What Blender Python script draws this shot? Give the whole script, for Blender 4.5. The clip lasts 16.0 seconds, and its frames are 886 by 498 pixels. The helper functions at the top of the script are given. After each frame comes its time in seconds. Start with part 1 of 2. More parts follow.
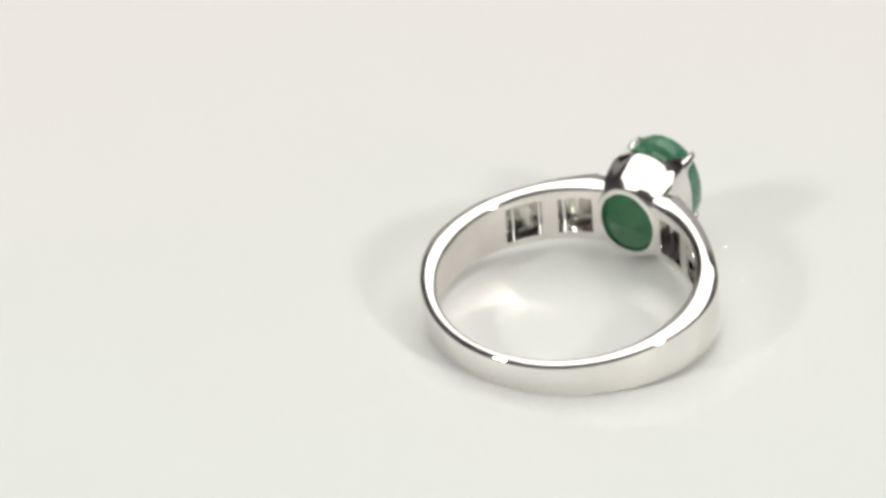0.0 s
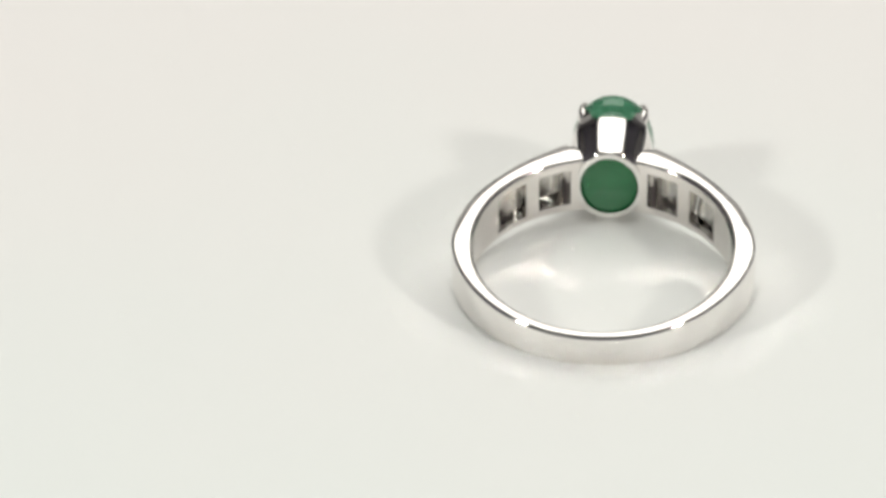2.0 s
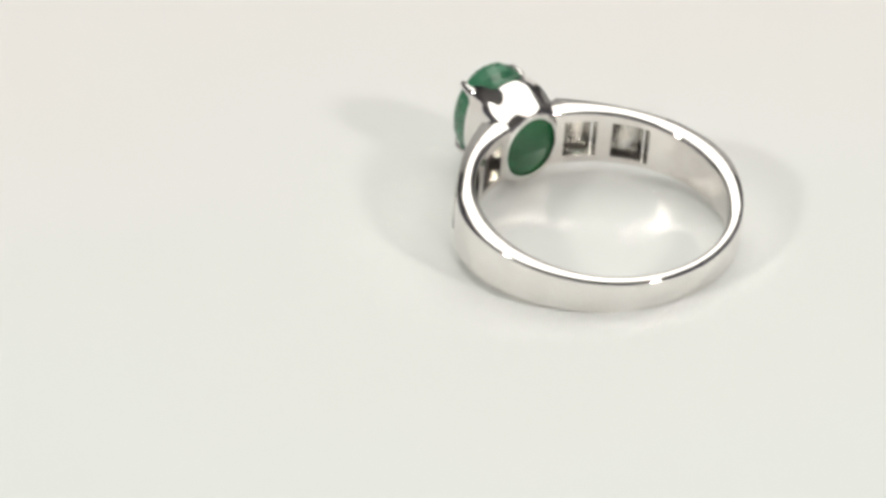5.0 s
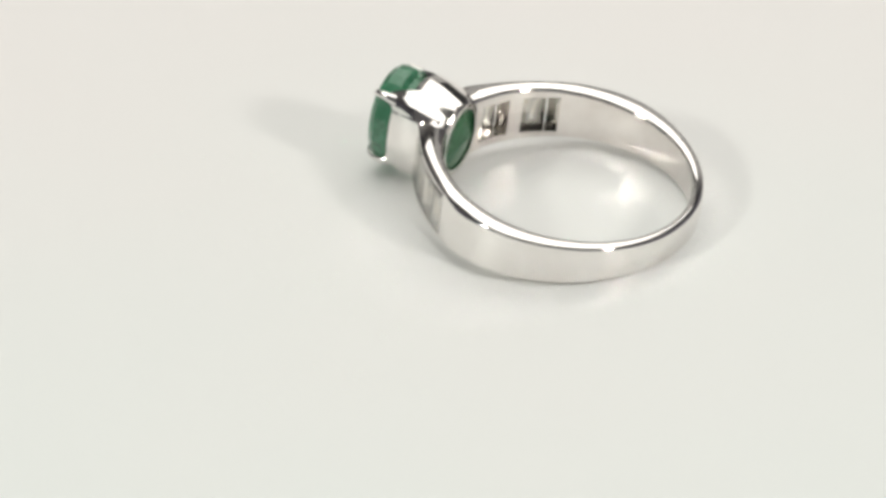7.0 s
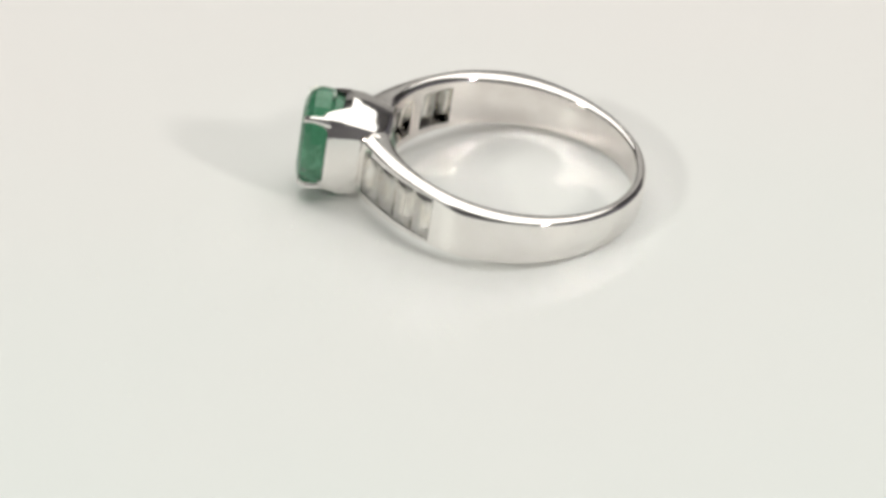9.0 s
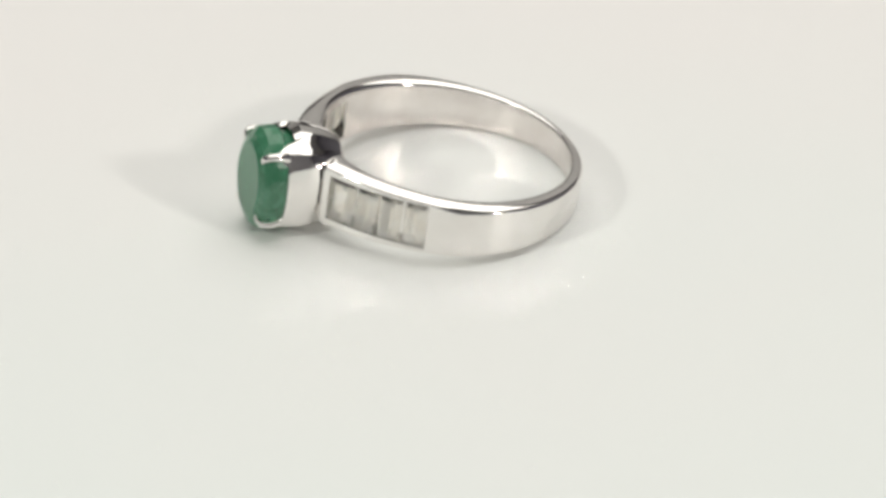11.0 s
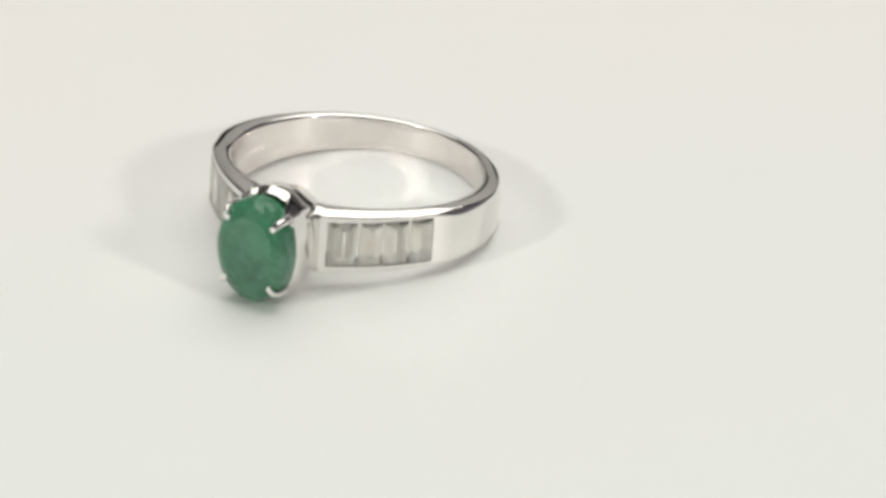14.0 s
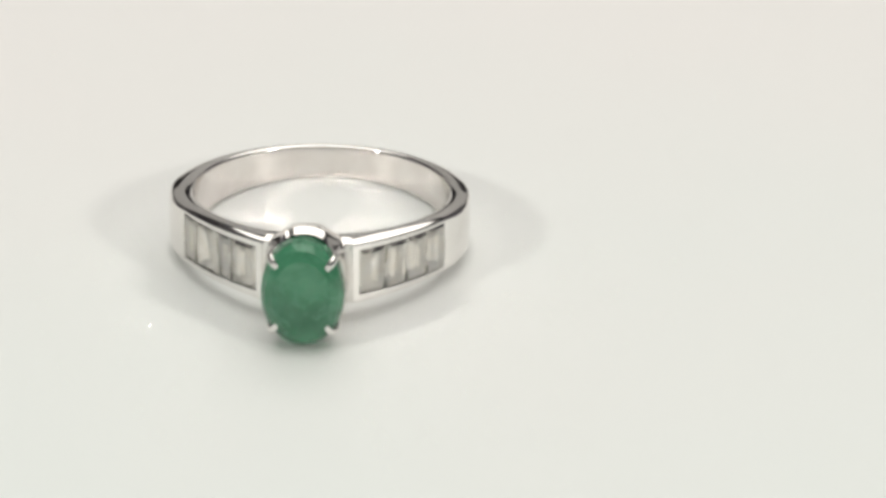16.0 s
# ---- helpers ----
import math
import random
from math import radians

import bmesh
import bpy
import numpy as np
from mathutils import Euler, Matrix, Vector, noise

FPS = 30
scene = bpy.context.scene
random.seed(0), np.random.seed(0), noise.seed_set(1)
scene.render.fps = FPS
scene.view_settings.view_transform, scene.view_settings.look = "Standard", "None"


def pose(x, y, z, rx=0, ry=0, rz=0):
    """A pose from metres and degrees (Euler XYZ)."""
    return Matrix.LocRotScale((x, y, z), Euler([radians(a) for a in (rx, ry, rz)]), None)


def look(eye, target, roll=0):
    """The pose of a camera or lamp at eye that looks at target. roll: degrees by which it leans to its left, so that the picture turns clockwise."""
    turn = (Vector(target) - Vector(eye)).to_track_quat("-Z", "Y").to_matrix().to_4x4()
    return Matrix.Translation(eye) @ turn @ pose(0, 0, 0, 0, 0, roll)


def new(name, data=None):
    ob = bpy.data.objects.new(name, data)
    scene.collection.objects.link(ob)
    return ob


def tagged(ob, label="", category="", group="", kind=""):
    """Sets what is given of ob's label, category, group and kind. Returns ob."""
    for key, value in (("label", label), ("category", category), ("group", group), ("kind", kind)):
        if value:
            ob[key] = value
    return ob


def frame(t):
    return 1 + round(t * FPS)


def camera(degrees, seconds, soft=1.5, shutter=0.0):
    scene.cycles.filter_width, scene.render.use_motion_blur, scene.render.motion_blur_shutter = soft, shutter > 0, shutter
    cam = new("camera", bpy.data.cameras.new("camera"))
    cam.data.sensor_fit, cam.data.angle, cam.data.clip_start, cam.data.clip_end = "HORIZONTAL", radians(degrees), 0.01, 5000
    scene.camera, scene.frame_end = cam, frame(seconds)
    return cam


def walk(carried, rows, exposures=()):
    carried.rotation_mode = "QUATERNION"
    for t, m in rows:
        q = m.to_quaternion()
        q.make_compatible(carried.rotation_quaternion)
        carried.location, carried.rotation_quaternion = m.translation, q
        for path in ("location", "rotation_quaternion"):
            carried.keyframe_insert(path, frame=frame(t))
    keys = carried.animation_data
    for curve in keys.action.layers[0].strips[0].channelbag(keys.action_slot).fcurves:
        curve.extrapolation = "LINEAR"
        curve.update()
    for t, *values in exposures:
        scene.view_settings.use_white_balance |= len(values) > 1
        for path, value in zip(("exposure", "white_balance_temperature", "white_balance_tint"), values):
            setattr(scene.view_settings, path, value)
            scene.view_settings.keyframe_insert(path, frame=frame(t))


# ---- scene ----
cam = camera(8.0, 16.0, soft=3.7)

# ---- camera: stands still on a tripod, looks down on the turntable ----
MM = 0.001
ELEV, DIST = 31.048, 489.470
AIM_X, AIM_UP = 1.369, -1.338
SINK = -0.035          # height of the ring's lowest edge in the fitted frame, mm
ce, se = math.cos(radians(ELEV)), math.sin(radians(ELEV))
EYE = (-AIM_X * MM, (-DIST * ce - AIM_UP * se) * MM, (DIST * se - AIM_UP * ce - SINK) * MM)
CAM_POSE = pose(*EYE, 90 - ELEV, 0, 0)
walk(cam, [(0.0, CAM_POSE), (16.0, CAM_POSE)], exposures=[(0.0, 0.045), (4.0, 0.03), (7.0, 0.005), (16.0, 0.0)])

# ---- the turntable's turn, and how the ring lies on it ----
SPEED = 12.873           # degrees a second
RING_X, RING_Y, RING_Z = 8.018, -8.217, 2.648 - SINK
HEADING, TILT = -30.232, 7.297


def ring_pose(t):
    turn = pose(0, 0, 0, 0, 0, SPEED * t)
    return turn @ pose(RING_X * MM, RING_Y * MM, RING_Z * MM, 0, 0, HEADING) @ pose(0, 0, 0, TILT, 0, 0)


# ---- light: a room with a large ceiling light and two small soft lamps in front ----
world = bpy.data.worlds.new("room_air")
world.use_nodes = True
world.node_tree.nodes["Background"].inputs[0].default_value = (0.9, 0.95, 1.0, 1)
world.node_tree.nodes["Background"].inputs[1].default_value = 0.05
scene.world = world
scene.cycles.caustics_reflective = True
scene.cycles.blur_glossy = 0.0
scene.cycles.sample_clamp_indirect = 0.0


def area_lamp(name, eye, target, size, watts, colour, wide=1.0):
    data = bpy.data.lights.new(name, "AREA")
    data.shape, data.size, data.size_y, data.energy, data.color = "RECTANGLE", size * wide, size, watts, colour
    ob = new(name, data)
    ob.matrix_world = look(eye, target)
    return ob


area_lamp("ceiling_lamp", (0.22, 0.52, 1.60), (0.22, 0.45, 0), 2.45, 29.4, (1.0, 0.985, 0.925), wide=0.86)
area_lamp("soft_lamp", (0.62, -0.50, 0.47), (0, 0, 0), 0.088, 2.2, (1.0, 0.965, 0.89))
area_lamp("soft_lamp", (-0.66, -0.42, 0.50), (0, 0, 0), 0.088, 2.2, (0.97, 0.985, 0.90))


# ---- materials ----
def material(name):
    mat = bpy.data.materials.new(name)
    mat.use_nodes = True
    nt = mat.node_tree
    return mat, nt, nt.nodes["Principled BSDF"]


def node(nt, kind, **values):
    n = nt.nodes.new(kind)
    for key, value in values.items():
        n.inputs[key].default_value = value
    return n


def noise_ramp(nt, scale, low, high, detail=4.0, span=(0.3, 0.7)):
    co = node(nt, "ShaderNodeTexCoord")
    nz = node(nt, "ShaderNodeTexNoise", Scale=scale, Detail=detail)
    nt.links.new(co.outputs["Object"], nz.inputs["Vector"])
    ramp = node(nt, "ShaderNodeValToRGB")
    ramp.color_ramp.elements[0].position, ramp.color_ramp.elements[1].position = span
    ramp.color_ramp.elements[0].color = low
    ramp.color_ramp.elements[1].color = high
    nt.links.new(nz.outputs["Fac"], ramp.inputs["Fac"])
    return ramp, nz


def bump(nt, bsdf, nz, strength, distance):
    b = node(nt, "ShaderNodeBump", Strength=strength, Distance=distance)
    nt.links.new(nz.outputs["Fac"], b.inputs["Height"])
    nt.links.new(b.outputs["Normal"], bsdf.inputs["Normal"])


def metal_material():
    """Rhodium-plated white gold, polished by hand: slight waviness and faint wear."""
    mat, nt, p = material("polished_white_gold")
    ramp, nz = noise_ramp(nt, 260, (0.81, 0.783, 0.758, 1), (0.88, 0.86, 0.84, 1))
    nt.links.new(ramp.outputs["Color"], p.inputs["Base Color"])
    p.inputs["Metallic"].default_value = 1.0
    rough, _ = noise_ramp(nt, 1500, (0.03, 0.03, 0.03, 1), (0.09, 0.09, 0.09, 1))
    nt.links.new(rough.outputs["Color"], p.inputs["Roughness"])
    bump(nt, p, nz, 0.06, 0.0002)
    return mat


def satin_material():
    """The same metal inside the band, dulled by wear."""
    mat, nt, p = material("worn_white_gold")
    ramp, nz = noise_ramp(nt, 420, (0.78, 0.73, 0.70, 1), (0.88, 0.84, 0.815, 1))
    nt.links.new(ramp.outputs["Color"], p.inputs["Base Color"])
    p.inputs["Metallic"].default_value = 1.0
    rough, _ = noise_ramp(nt, 900, (0.04, 0.04, 0.04, 1), (0.10, 0.10, 0.10, 1))
    nt.links.new(rough.outputs["Color"], p.inputs["Roughness"])
    bump(nt, p, nz, 0.2, 0.0002)
    return mat


def emerald_material():
    mat, nt, p = material("cloudy_emerald")
    ramp, nz = noise_ramp(nt, 300, (0.05, 0.235, 0.12, 1), (0.12, 0.40, 0.235, 1), 6.0)
    veil, vz = noise_ramp(nt, 750, (0, 0, 0, 1), (1, 1, 1, 1), 8.0, span=(0.50, 0.78))
    vz.inputs["Distortion"].default_value = 1.6
    mix = node(nt, "ShaderNodeMixRGB", Color2=(0.155, 0.44, 0.27, 1))
    nt.links.new(veil.outputs["Color"], mix.inputs["Fac"])
    nt.links.new(ramp.outputs["Color"], mix.inputs["Color1"])
    # base colour deepens towards the culet, standing for light lost inside the stone
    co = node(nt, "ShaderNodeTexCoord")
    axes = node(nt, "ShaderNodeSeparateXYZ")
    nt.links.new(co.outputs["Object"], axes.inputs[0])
    culet_shade = node(nt, "ShaderNodeMapRange", **{"From Min": 0.0098, "From Max": 0.0135, "To Min": 0.95, "To Max": 0.0})
    nt.links.new(axes.outputs["Y"], culet_shade.inputs["Value"])
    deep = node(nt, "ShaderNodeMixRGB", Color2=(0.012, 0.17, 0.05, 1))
    nt.links.new(culet_shade.outputs["Result"], deep.inputs["Fac"])
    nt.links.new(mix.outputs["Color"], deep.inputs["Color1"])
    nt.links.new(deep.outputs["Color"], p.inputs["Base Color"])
    p.inputs["Roughness"].default_value = 0.19
    p.inputs["Coat Weight"].default_value = 0.15
    p.inputs["Coat Roughness"].default_value = 0.08
    p.inputs["IOR"].default_value = 1.58
    p.inputs["Transmission Weight"].default_value = 0.45
    bump(nt, p, nz, 0.05, 0.0001)
    return mat


def diamond_material():
    mat, nt, p = material("baguette_diamond")
    p.inputs["Roughness"].default_value = 0.01
    p.inputs["IOR"].default_value = 2.42
    p.inputs["Metallic"].default_value = 0.25      # stands for the light that the step cut throws back
    p.inputs["Transmission Weight"].default_value = 0.98
    ramp, nz = noise_ramp(nt, 1300, (0.84, 0.77, 0.67, 1), (1.0, 0.99, 0.965, 1))
    nt.links.new(ramp.outputs["Color"], p.inputs["Base Color"])
    fine = node(nt, "ShaderNodeTexNoise", Scale=2300.0, Detail=4.0)
    nt.links.new(nt.nodes["Texture Coordinate"].outputs["Object"], fine.inputs["Vector"])
    bump(nt, p, fine, 0.13, 0.0002)
    return mat


def table_material():
    mat, nt, p = material("matt_white_acrylic")
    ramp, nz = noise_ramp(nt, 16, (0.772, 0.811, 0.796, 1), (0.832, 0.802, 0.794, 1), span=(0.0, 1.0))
    # a colour cast put into the base: greenish in front, pinkish behind
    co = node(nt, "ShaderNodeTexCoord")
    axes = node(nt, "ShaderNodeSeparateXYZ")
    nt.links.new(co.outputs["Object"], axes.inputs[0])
    cast_drift = node(nt, "ShaderNodeMapRange", **{"From Min": -0.045, "From Max": 0.045, "To Min": -0.5, "To Max": 0.4})
    nt.links.new(axes.outputs["Y"], cast_drift.inputs["Value"])
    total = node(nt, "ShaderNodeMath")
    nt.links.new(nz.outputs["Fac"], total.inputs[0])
    nt.links.new(cast_drift.outputs["Result"], total.inputs[1])
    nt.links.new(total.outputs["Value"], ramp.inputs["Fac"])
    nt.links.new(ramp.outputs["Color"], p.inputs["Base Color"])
    p.inputs["Roughness"].default_value = 0.45
    p.inputs["Specular IOR Level"].default_value = 0.25
    fine = node(nt, "ShaderNodeTexNoise", Scale=900.0, Detail=3.0)
    bump(nt, p, fine, 0.05, 0.0002)
    return mat


def wall_material(name, colour):
    mat, nt, p = material(name)
    r, g, b = colour
    ramp, nz = noise_ramp(nt, 3, (r * 0.94, g * 0.94, b * 0.94, 1), (r, g, b, 1))
    nt.links.new(ramp.outputs["Color"], p.inputs["Base Color"])
    p.inputs["Roughness"].default_value = 0.8
    return mat


SATIN = satin_material()
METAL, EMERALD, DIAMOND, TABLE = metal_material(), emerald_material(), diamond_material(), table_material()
# greys of the unseen walls, set by what the polished metal should mirror
WALL = wall_material("grey_wall_paint", (0.60, 0.585, 0.61))
SIDE = wall_material("slate_wall_paint", (0.27, 0.26, 0.30))
DARK = wall_material("dark_wall_paint", (0.05, 0.05, 0.075))
NORTH = wall_material("mid_grey_wall_paint", (0.28, 0.27, 0.285))
BOARD = wall_material("pale_grey_board_paint", (0.46, 0.45, 0.445))
CEIL = wall_material("white_ceiling_paint", (0.75, 0.74, 0.72))


# ---- mesh helpers ----
def link(name, bm, mat, parent=None, label="", smooth=32):
    bmesh.ops.recalc_face_normals(bm, faces=bm.faces[:])
    mesh = bpy.data.meshes.new(name)
    bm.to_mesh(mesh)
    bm.free()
    mesh.materials.append(mat)
    if smooth:
        mesh.shade_smooth()
        mesh.set_sharp_from_angle(angle=radians(smooth))
    ob = new(name, mesh)
    ob.parent = parent
    if label:
        tagged(ob, label)
    return ob


def box(name, lo, hi, mat):
    bm = bmesh.new()
    bmesh.ops.create_cube(bm, size=1)
    for v in bm.verts:
        v.co = Vector([lo[i] + (v.co[i] + 0.5) * (hi[i] - lo[i]) for i in range(3)])
    return link(name, bm, mat, smooth=0)


def loft(bm, rings, closed=False, caps=True):
    """Skins rows of points, each a closed loop."""
    rows = [[bm.verts.new(p) for p in ring] for ring in rings]
    n = len(rows[0])
    pairs = list(zip(rows, rows[1:])) + ([(rows[-1], rows[0])] if closed else [])
    for a, b in pairs:
        for i in range(n):
            bm.faces.new((a[i], a[(i + 1) % n], b[(i + 1) % n], b[i]))
    if caps and not closed:
        bm.faces.new(rows[0])
        bm.faces.new(rows[-1][::-1])
    return rows


# ---- the table, and the unseen room added round it ----
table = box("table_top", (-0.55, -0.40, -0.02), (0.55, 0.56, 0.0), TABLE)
tagged(table, "matt white tabletop, plain and clean, under the ring", "tabletop", kind="structure")
for name, lo, hi, mat in (
        ("wall_north", (-2.0, 2.0, -0.8), (2.0, 2.1, 1.7), NORTH), ("wall_south", (-2.0, -2.1, -0.8), (2.0, -2.0, 1.7), WALL),
        ("wall_east", (2.0, -2.1, -0.8), (2.1, 2.1, 1.7), SIDE), ("wall_west", (-2.1, -2.1, -0.8), (-2.0, 2.1, 1.7), SIDE),
        ("ceiling", (-2.1, -2.1, 1.7), (2.1, 2.1, 1.8), CEIL), ("floor", (-2.1, -2.1, -0.9), (2.1, 2.1, -0.8), DARK)):
    tagged(box(name, lo, hi, mat), "plain painted " + name.split("_")[0] + " of the room", name.split("_")[0], kind="structure")



def build_reflector():
    """A pale grey board leaning unseen behind the table, added for the metal's reflections."""
    bm = bmesh.new()
    line = [(1.20, 0.165), (1.30, 0.32), (1.60, 0.85), (1.80, 1.25), (1.95, 1.60)]
    loop = line + [(y + 0.006, z - 0.004) for y, z in reversed(line)]
    loft(bm, [[(x, y, z) for y, z in loop] for x in (-0.95, 0.95)])
    return link("backdrop", bm, BOARD, smooth=40)


def build_post(name, x, y, z0, z1, half, label):
    bm = bmesh.new()
    bmesh.ops.create_cube(bm, size=1)
    for v in bm.verts:
        v.co = Vector((x + v.co.x * 2 * half, y + v.co.y * 2 * half, z0 + (v.co.z + 0.5) * (z1 - z0)))
    bmesh.ops.bevel(bm, geom=bm.edges[:], offset=half * 0.2, segments=2, affect="EDGES")
    return tagged(link(name, bm, DARK, smooth=30), label, "leg", kind="structure")


for x in (-0.48, 0.48):
    for y in (-0.33, 0.49):
        build_post("table_leg", x, y, -0.8, -0.02, 0.025, "dark square leg under the white tabletop")
    # post made up to carry the unseen reflector board
    build_post("reflector_post", x * 1.7, 1.98, -0.8, 1.6, 0.02, "dark post that holds the unseen reflector board")
tagged(build_reflector(), "unseen pale grey reflector board leaning behind the table", "backdrop", kind="structure")

# ---- the ring: local x across the head, y out through the stone, z along the finger ----
R_IN = 9.886
H_BACK, H_HEAD = 1.30, 2.50
CORNER = (10.85, 3.85)       # where the flat shoulder meets the round shank
SHOULDER = (2.9, 12.0)     # where the flat shoulder meets the head
PHI_C = math.degrees(math.atan2(*CORNER))


def lerp_table(x, rows):
    for (x0, y0), (x1, y1) in zip(rows, rows[1:]):
        if x <= x1:
            k = (x - x0) / (x1 - x0)
            return y0 + (y1 - y0) * k
    return rows[-1][1]


def smooth_table(x, rows):
    xs, ys = [r[0] for r in rows], [r[1] for r in rows]
    for i in range(len(xs) - 1):
        if x <= xs[i + 1]:
            h = xs[i + 1] - xs[i]
            m0 = (ys[i + 1] - ys[max(i - 1, 0)]) / (xs[i + 1] - xs[max(i - 1, 0)])
            j = min(i + 2, len(xs) - 1)
            m1 = (ys[j] - ys[i]) / (xs[j] - xs[i])
            k = (x - xs[i]) / h
            return (2 * k**3 - 3 * k**2 + 1) * ys[i] + (k**3 - 2 * k**2 + k) * h * m0 + (3 * k**2 - 2 * k**3) * ys[i + 1] + (k**3 - k**2) * h * m1
    return ys[-1]


def outer_radius(phi):
    """The plan with its corner eased."""
    turn = abs((phi + 180) % 360 - 180)
    if turn < 30:
        return plan_radius(phi)
    return sum(plan_radius(phi + d) for d in (-6, -4, -2, 0, 2, 4, 6)) / 7


def plan_radius(phi):
    """Plan of the band's outside, phi in degrees from the head; one side is worn a little less round."""
    turn = (phi + 180) % 360 - 180
    phi = abs(turn)
    wide = 0.33 * math.exp(-((phi - 86) / 28) ** 2) if turn > 0 else 0.17 * math.exp(-((phi - 92) / 28) ** 2)
    if phi <= PHI_C:
        if phi < 16.5:
            return 11.5 / math.cos(radians(phi))
        d = Vector((math.sin(radians(phi)), math.cos(radians(phi))))
        a, b = Vector(SHOULDER), Vector(CORNER)
        e = b - a
        r = (a.x * e.y - a.y * e.x) / (d.x * e.y - d.y * e.x)
        k = min(max((Vector((d.x * r, d.y * r)) - a).dot(e) / e.dot(e), 0), 1)
        return r + 0.86 * math.sin(math.pi * k) ** 0.9 + wide
    return wide + smooth_table(phi, [(PHI_C, math.hypot(*CORNER)), (90, 11.38), (120, 11.0), (150, 10.78), (180, 10.66)])


def half_height(phi):
    return H_BACK + (H_HEAD - H_BACK) * (math.cos(radians(phi)) + 1) / 2


def chamfer(phi):
    phi = abs((phi + 180) % 360 - 180)
    return lerp_table(phi, [(0, 0.16), (PHI_C - 8, 0.17), (PHI_C + 3, 0.30), (80, 0.25), (92, 0.14), (110, 0.15), (180, 0.22)])


def chamfer_drop(phi):
    """The bevel lies flatter along the shoulders than round the shank."""
    phi = abs((phi + 180) % 360 - 180)
    return lerp_table(phi, [(0, 0.9), (PHI_C - 8, 0.9), (PHI_C, 1.35), (95, 1.3), (180, 1.1)])


def fillet(corners):
    """Rounds the corners (u, v, size) of a closed outline; short flats beside each arc keep the faces flat."""
    out, n = [], len(corners)
    for i, (u, v, size) in enumerate(corners):
        p = Vector((u, v))
        if not size:
            out.append((u, v))
            continue
        e0 = (Vector(corners[i - 1][:2]) - p).normalized()
        e1 = (Vector(corners[(i + 1) % n][:2]) - p).normalized()
        out.append(tuple(p + e0 * size * 1.25))
        for k in range(5):
            q = k / 4
            out.append(tuple(p + e0 * size * (1 - q) ** 2 + e1 * size * q ** 2))
        out.append(tuple(p + e1 * size * 1.25))
    return out


def band_section(phi):
    ro, h, c = outer_radius(phi), half_height(phi), chamfer(phi)
    turn = abs((phi + 180) % 360 - 180)
    low, belly = h + lerp_table(turn, [(0, 0.06), (60, 0.03), (85, 0.09), (115, 0.18), (150, 0.14), (180, 0.08)]), 0.06
    crown = lerp_table(turn, [(0, 0.25), (60, 0.24), (80, 0.18), (110, 0.13), (140, 0.10), (180, 0.08)])   # swell of the upper face
    inner_z, outer_z = h - 0.35 * crown, h - 0.2 * crown
    comfort = lerp_table(turn, [(0, 0.03), (90, 0.05), (130, 0.03), (180, 0.025)])   # the inside swells a little
    span = ro - c - R_IN
    top = [(R_IN + span * f, inner_z + (outer_z - inner_z) * f + crown * 4 * f * (1 - f), 0) for f in (0.28, 0.42, 0.58, 0.72)]
    edge = min(lerp_table(turn, [(0, 0.22), (85, 0.30), (125, 0.15), (180, 0.13)]), 0.2 * span)
    pts = fillet([(R_IN + 0.04, -low, 0.15), (R_IN - 0.7 * comfort, -0.6 * low, 0), (R_IN - comfort, 0, 0), (R_IN - 0.7 * comfort, 0.55 * h, 0),
                  (R_IN, inner_z, edge)] + top + [(ro - c, outer_z, 0.54 * c), (ro, h - chamfer_drop(phi) * c, 0.54 * c),
                  (ro + belly, 0, 0), (ro, -low, 0.22)])
    s, k = math.sin(radians(phi)) * MM, math.cos(radians(phi)) * MM
    return [(r * s, r * k, z * MM) for r, z in pts]


def carve(ob, cutters):
    """Cuts the cutters out of ob's mesh and removes them."""
    for cutter in cutters:
        mod = ob.modifiers.new("cut", "BOOLEAN")
        mod.operation, mod.solver, mod.object = "DIFFERENCE", "EXACT", cutter
    bpy.context.view_layer.update()
    mesh = bpy.data.meshes.new_from_object(ob.evaluated_get(bpy.context.evaluated_depsgraph_get()))
    ob.modifiers.clear()
    mesh.name = ob.name
    ob.data = mesh
    mesh.shade_smooth()
    mesh.set_sharp_from_angle(angle=radians(30))
    for cutter in cutters:
        bpy.data.objects.remove(cutter)


def wedge(phi0, phi1, r0, r1, z, drop=0.0, name="cutter"):
    """A block that follows the band from angle phi0 to phi1; r0 and r1 are functions of phi."""
    bm = bmesh.new()
    rings = []
    for i in range(9):
        phi = phi0 + (phi1 - phi0) * i / 8
        s, k = math.sin(radians(phi)) * MM, math.cos(radians(phi)) * MM
        rings.append([(r * s, r * k, q * MM) for r, q in ((r0(phi), -z - drop), (r1(phi), -z - drop), (r1(phi), z - drop), (r0(phi), z - drop))])
    loft(bm, rings)
    return link(name, bm, METAL, smooth=0)


def oval(semi_x, semi_z, y, n=64):
    return [(semi_x * math.cos(2 * math.pi * i / n) * MM, y * MM, semi_z * math.sin(2 * math.pi * i / n) * MM) for i in range(n)]


CHANNEL = (19.0, 61.0, 1.86)      # start, end (degrees), half height of the stone channel
WINDOWS = ((17.6, 33.0), (39.8, 57.5))


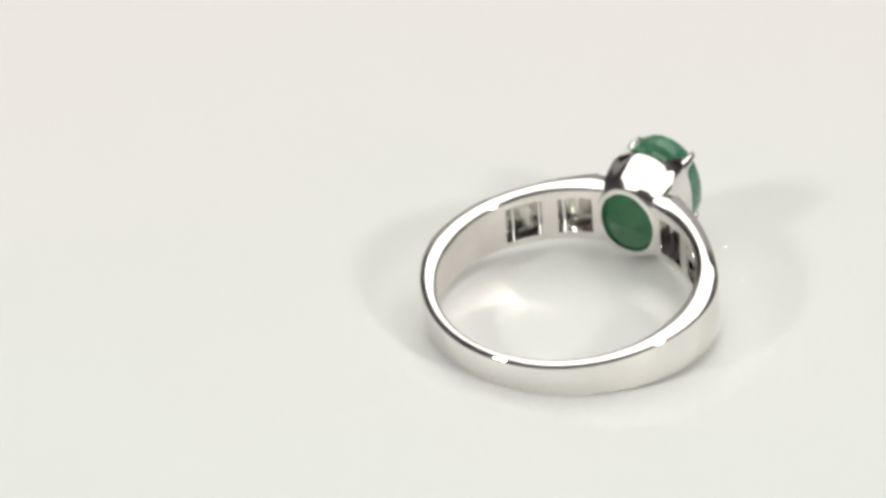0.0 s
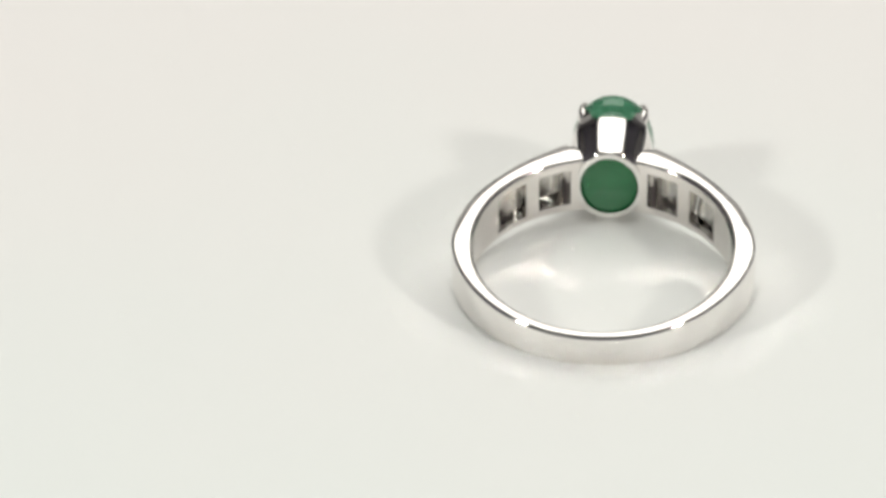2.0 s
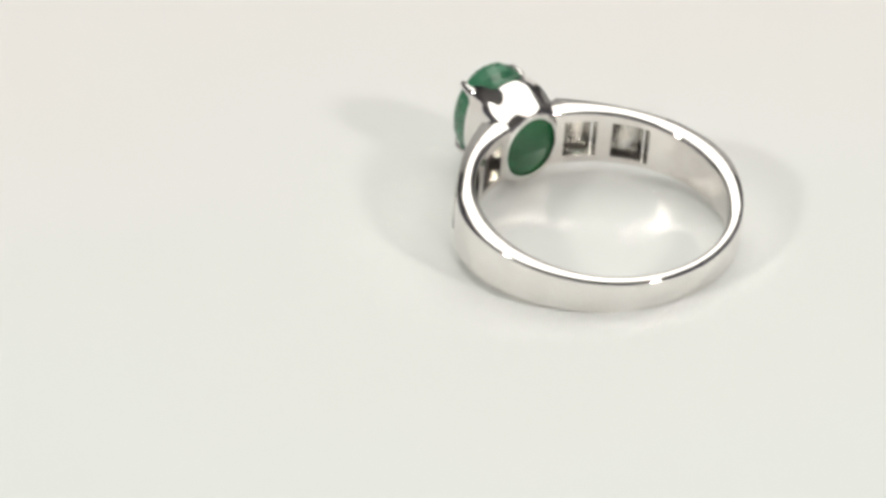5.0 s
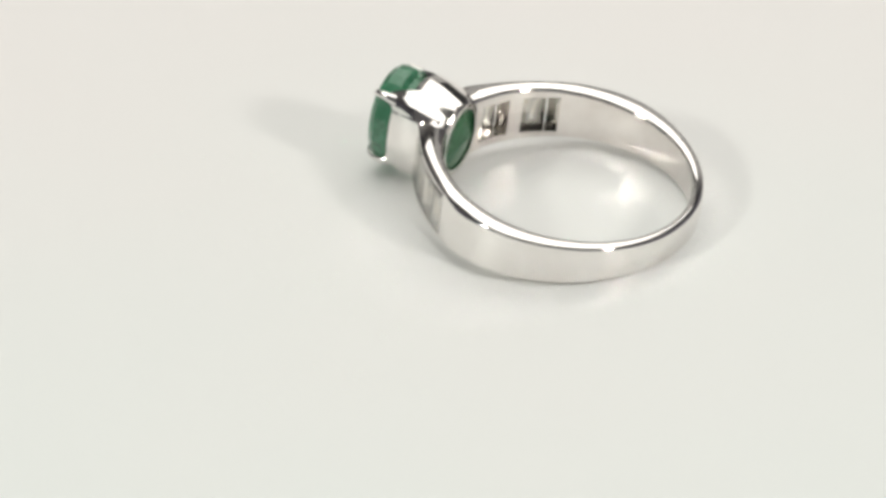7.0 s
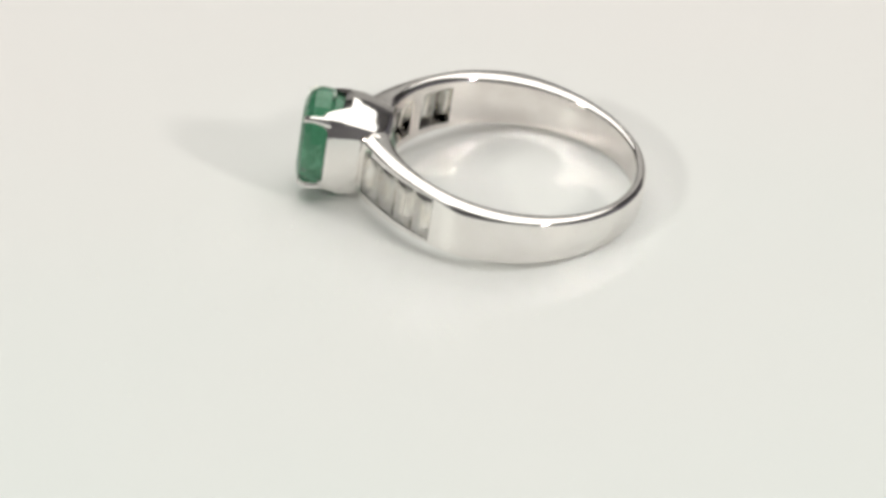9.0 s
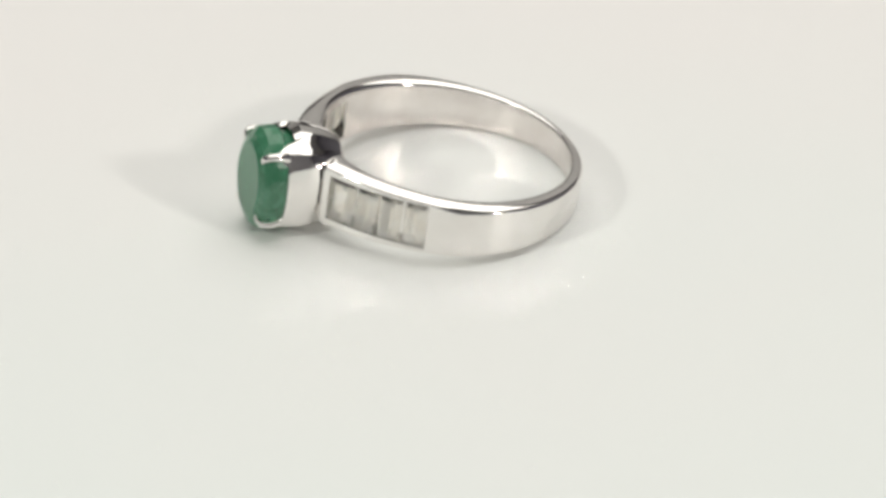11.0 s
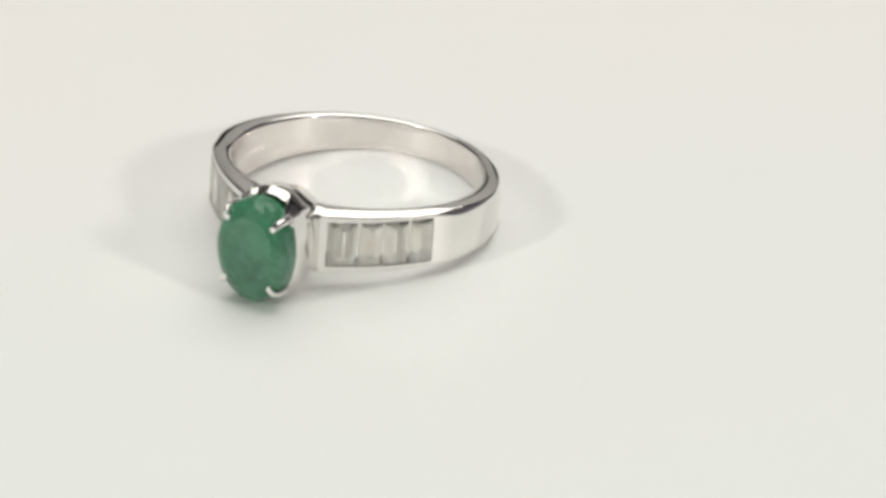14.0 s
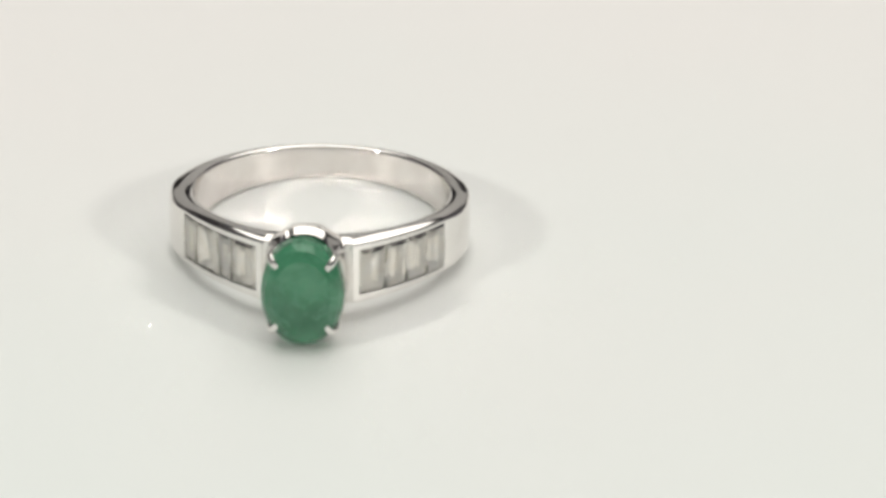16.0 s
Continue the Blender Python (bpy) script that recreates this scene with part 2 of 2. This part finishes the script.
def build_shank(ring):
    bm = bmesh.new()
    start = 8.0
    phis = [start, 12.0, 16.49] + [16.51 + (PHI_C - 16.51) * i / 41 for i in range(42)]
    phis += [PHI_C + (360 - 2 * PHI_C) * i / 200 for i in range(1, 200)]
    phis += [360 - p for p in phis[:45]][::-1]
    loft(bm, [band_section(p) for p in phis])
    shank = link("shank", bm, METAL, ring, "tapered polished white gold shank with channel-set shoulders")
    cutters = []
    for side in (1, -1):
        cutters.append(wedge(side * CHANNEL[0], side * CHANNEL[1], lambda p: outer_radius(p) - 0.95, lambda p: outer_radius(p) + 0.6, CHANNEL[2] - 0.02))
        for a, b in WINDOWS:
            cutters.append(wedge(side * a, side * b, lambda p: R_IN - 0.7, lambda p: outer_radius(p) - 0.85, 1.62, 0.10))
    bm = bmesh.new()
    loft(bm, [oval(2.42, 2.92, 8.0), oval(2.42, 2.92, 13.5)])
    cutters.append(link("cutter", bm, METAL, smooth=0))
    carve(shank, cutters)
    shank.data.materials.clear()
    for mat in (METAL, SATIN):
        shank.data.materials.append(mat)
    for face in shank.data.polygons:
        c = face.center
        face.material_index = 1 if math.hypot(c.x, c.y) < (R_IN + 0.012) * MM else 0   # worn inside
    return shank


# a quarter of the cup's outline, from the middle of a side to the middle of an end
PANELS = ((1.0, 0.0), (0.99, 0.25), (0.935, 0.50), (0.81, 0.75), (0.31, 0.985), (0.0, 1.005))


def panel_reach(u, v):
    """How far the cup's outline lies along the direction (u, v) of a unit circle."""
    for (u0, v0), (u1, v1) in zip(PANELS, PANELS[1:]):
        if v * u1 <= u * v1 + 1e-9:
            eu, ev = u1 - u0, v1 - v0
            return (u0 * ev - v0 * eu) / (u * ev - v * eu)
    return 1.0


def build_head(ring):
    """An open oval cup that flares from the inner collar to the rim, its rim scooped at the long ends."""
    bm = bmesh.new()
    n = 144
    levels = [(9.55, 2.66, 3.06), (9.62, 2.76, 3.17), (9.8, 2.84, 3.25), (10.0, 2.90, 3.32), (10.4, 3.00, 3.47), (11.0, 3.13, 3.69), (11.6, 3.24, 3.90), (12.2, 3.31, 4.08),
              (12.7, 3.33, 4.19), (13.2, 3.32, 4.26), (13.7, 3.27, 4.295), (14.1, 3.21, 4.30), (14.38, 3.18, 4.29), (14.45, 3.15, 4.27)]
    spread_x, spread_z = [(y, a) for y, a, b in levels], [(y, b) for y, a, b in levels]
    def row(y, wall_x=0.0, wall_z=0.0, seat=0.0):
        pts = []
        facet = lerp_table(y, [(9.5, 0.0), (9.62, 0.1), (10.0, 0.9), (10.4, 1.0), (12.6, 1.0), (14.2, 0.4), (20, 0.4)])   # an oval collar, a cup of eight panels
        for i in range(n):
            t = 2 * math.pi * i / n
            k = min(max((abs(math.sin(t)) - 0.80) / 0.13, 0), 1)
            dip = (3 * k**2 - 2 * k**3) * 0.46
            sink = (-0.10 if math.sin(t) > 0 else 0.04) * k
            corner = math.degrees(math.asin(min(abs(math.sin(t)), 1)))
            rise = max(0, 1 - abs(corner - 43) / 13) * 0.26
            yy = y if y < 11 else 11 + (y - 11) * (1 - dip + rise)
            a, b = lerp_table(yy, spread_x) - wall_x, lerp_table(yy, spread_z) - wall_z
            yy += 0.66 * k if seat else 0.0
            side = min(max((36 - corner) / 6, 0), 1) * 0.05
            px, pz = math.cos(t), math.sin(t)
            reach = 1 + facet * (panel_reach(abs(px), abs(pz)) - 1)
            px, pz = px * reach, pz * reach
            pts.append(((a - side) * px * MM, yy * MM, (b - seat * k - sink) * pz * MM))
        return pts
    outer = [row(y) for y, a, b in levels]
    inner = [row(y - 0.04 * (y > 14.4), 0.34 if y < 10.5 else 0.30, 0.42 if y < 10.5 else 0.32, 0.03 if y > 13 else 0.0) for y, a, b in reversed(levels)]
    loft(bm, outer + inner, closed=True)
    head = link("setting", bm, METAL, ring, "oval white gold cup setting open at the back")
    return head


def build_prong(head, sx, sz):
    """A fin that runs up the cup's corner, narrows to a claw and bends over the stone's edge."""
    bm = bmesh.new()
    rows = []
    #      y    along a    along b   width thick
    for y, a, b, w, th in ((13.2, 2.80, 3.82, 0.7, 0.12), (14.2, 3.16, 4.28, 0.90, 0.34),
                           (15.0, 3.28, 4.40, 0.74, 0.62), (15.65, 3.28, 4.40, 0.60, 0.56), (16.1, 3.19, 4.28, 0.58, 0.52), (16.40, 2.96, 3.98, 0.54, 0.46), (16.44, 2.70, 3.62, 0.46, 0.36), (16.42, 2.56, 3.44, 0.22, 0.2)):
        t = radians(lerp_table(y, [(10, 38), (13, 40), (16.4, 43.0)]))
        c = Vector((sx * a * math.cos(t), y, sz * b * math.sin(t)))
        tan = Vector((-sx * a * math.sin(t), 0, sz * b * math.cos(t))).normalized()
        nor = Vector((tan.z, 0, -tan.x))
        if nor.dot(Vector((c.x, 0, c.z))) < 0:
            nor = -nor
        rows.append([(c + tan * (w / 2 * math.cos(q)) + nor * (th / 2 * math.sin(q))) * MM for q in [2 * math.pi * k / 14 for k in range(14)]])
    loft(bm, rows)
    return link("prong", bm, METAL, head, smooth=50)


def build_emerald(ring):
    """Oval mixed cut: low crown with a table, girdle, deep pavilion."""
    bm = bmesh.new()
    n = 24
    def row(y, k, twist=0.0, kz=None):
        kz = k if kz is None else kz
        return [(3.20 * k * math.cos(2 * math.pi * (i + twist) / n) * MM, y * MM, 4.29 * kz * math.sin(2 * math.pi * (i + twist) / n) * MM) for i in range(n)]
    rows = [row(9.12, 0.30, 0.0, 0.015), row(9.84, 0.73, 0.5), row(11.3, 0.76), row(12.9, 0.82, 0.5), row(14.2, 0.88), row(14.55, 0.99), row(15.3, 1.0), row(15.8, 0.985), row(16.3, 0.88, 0.5), row(16.62, 0.70)]
    loft(bm, rows)
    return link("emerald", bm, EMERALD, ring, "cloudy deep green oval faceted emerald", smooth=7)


def build_baguette(ring, side, k0, k1, slant0, slant1):
    """Step-cut bar stone in the channel, from k0 to k1 along it; the ends lean by slant."""
    phi0, phi1, hz = CHANNEL
    hz -= 0.025
    def at(k, z, out, lean0, lean1, f):
        kk = k + (lean0 * (1 - f) + lean1 * f) * z / hz
        phi = phi0 + (phi1 - phi0) * kk
        r = outer_radius(phi) + out
        return (side * r * math.sin(radians(phi)) * MM, r * math.cos(radians(phi)) * MM, z * MM)
    bm = bmesh.new()
    rings = []
    span = k1 - k0
    for out, inset in ((-0.93, 0.46), (-0.76, 0.32), (-0.49, 0.15), (-0.20, 0.0), (-0.10, 0.0), (-0.03, 0.05), (0.02, 0.11), (0.055, 0.18), (0.075, 0.27)):
        dk, dz = span * inset, 2 * hz * inset * 0.55
        rings.append([at(k0 + dk, -hz + dz, out, slant0, slant1, 0), at(k1 - dk, -hz + dz, out, slant0, slant1, 1),
                      at(k1 - dk, hz - dz, out, slant0, slant1, 1), at(k0 + dk, hz - dz, out, slant0, slant1, 0)])
    loft(bm, rings)
    return link("baguette_diamond", bm, DIAMOND, ring, "clear step-cut baguette diamond", smooth=0)


# start, end and lean of each stone's two ends along its channel
BAGUETTES = {1: ((0.003, 0.29, 0.0, 0.0), (0.305, 0.46, 0.0, 0.045), (0.475, 0.80, 0.045, 0.0), (0.815, 0.997, 0.0, 0.0)),
             -1: ((0.003, 0.27, 0.0, 0.01), (0.285, 0.50, 0.01, 0.0), (0.515, 0.76, 0.0, 0.0), (0.775, 0.997, 0.0, 0.0))}


def build_ring():
    ring = new("ring")
    tagged(ring, "polished white gold ring with oval emerald, lying on white tabletop", "ring")
    build_shank(ring)
    head = build_head(ring)
    for sx in (1, -1):
        for sz in (1, -1):
            build_prong(head, sx, sz)
    build_emerald(ring)
    for side in (1, -1):
        for k0, k1, s0, s1 in BAGUETTES[side]:
            build_baguette(ring, side, k0, k1, s0, s1)
    return ring


RING = build_ring()


def motions():
    walk(RING, [(0.5 * i, ring_pose(0.5 * i)) for i in range(33)])


motions()
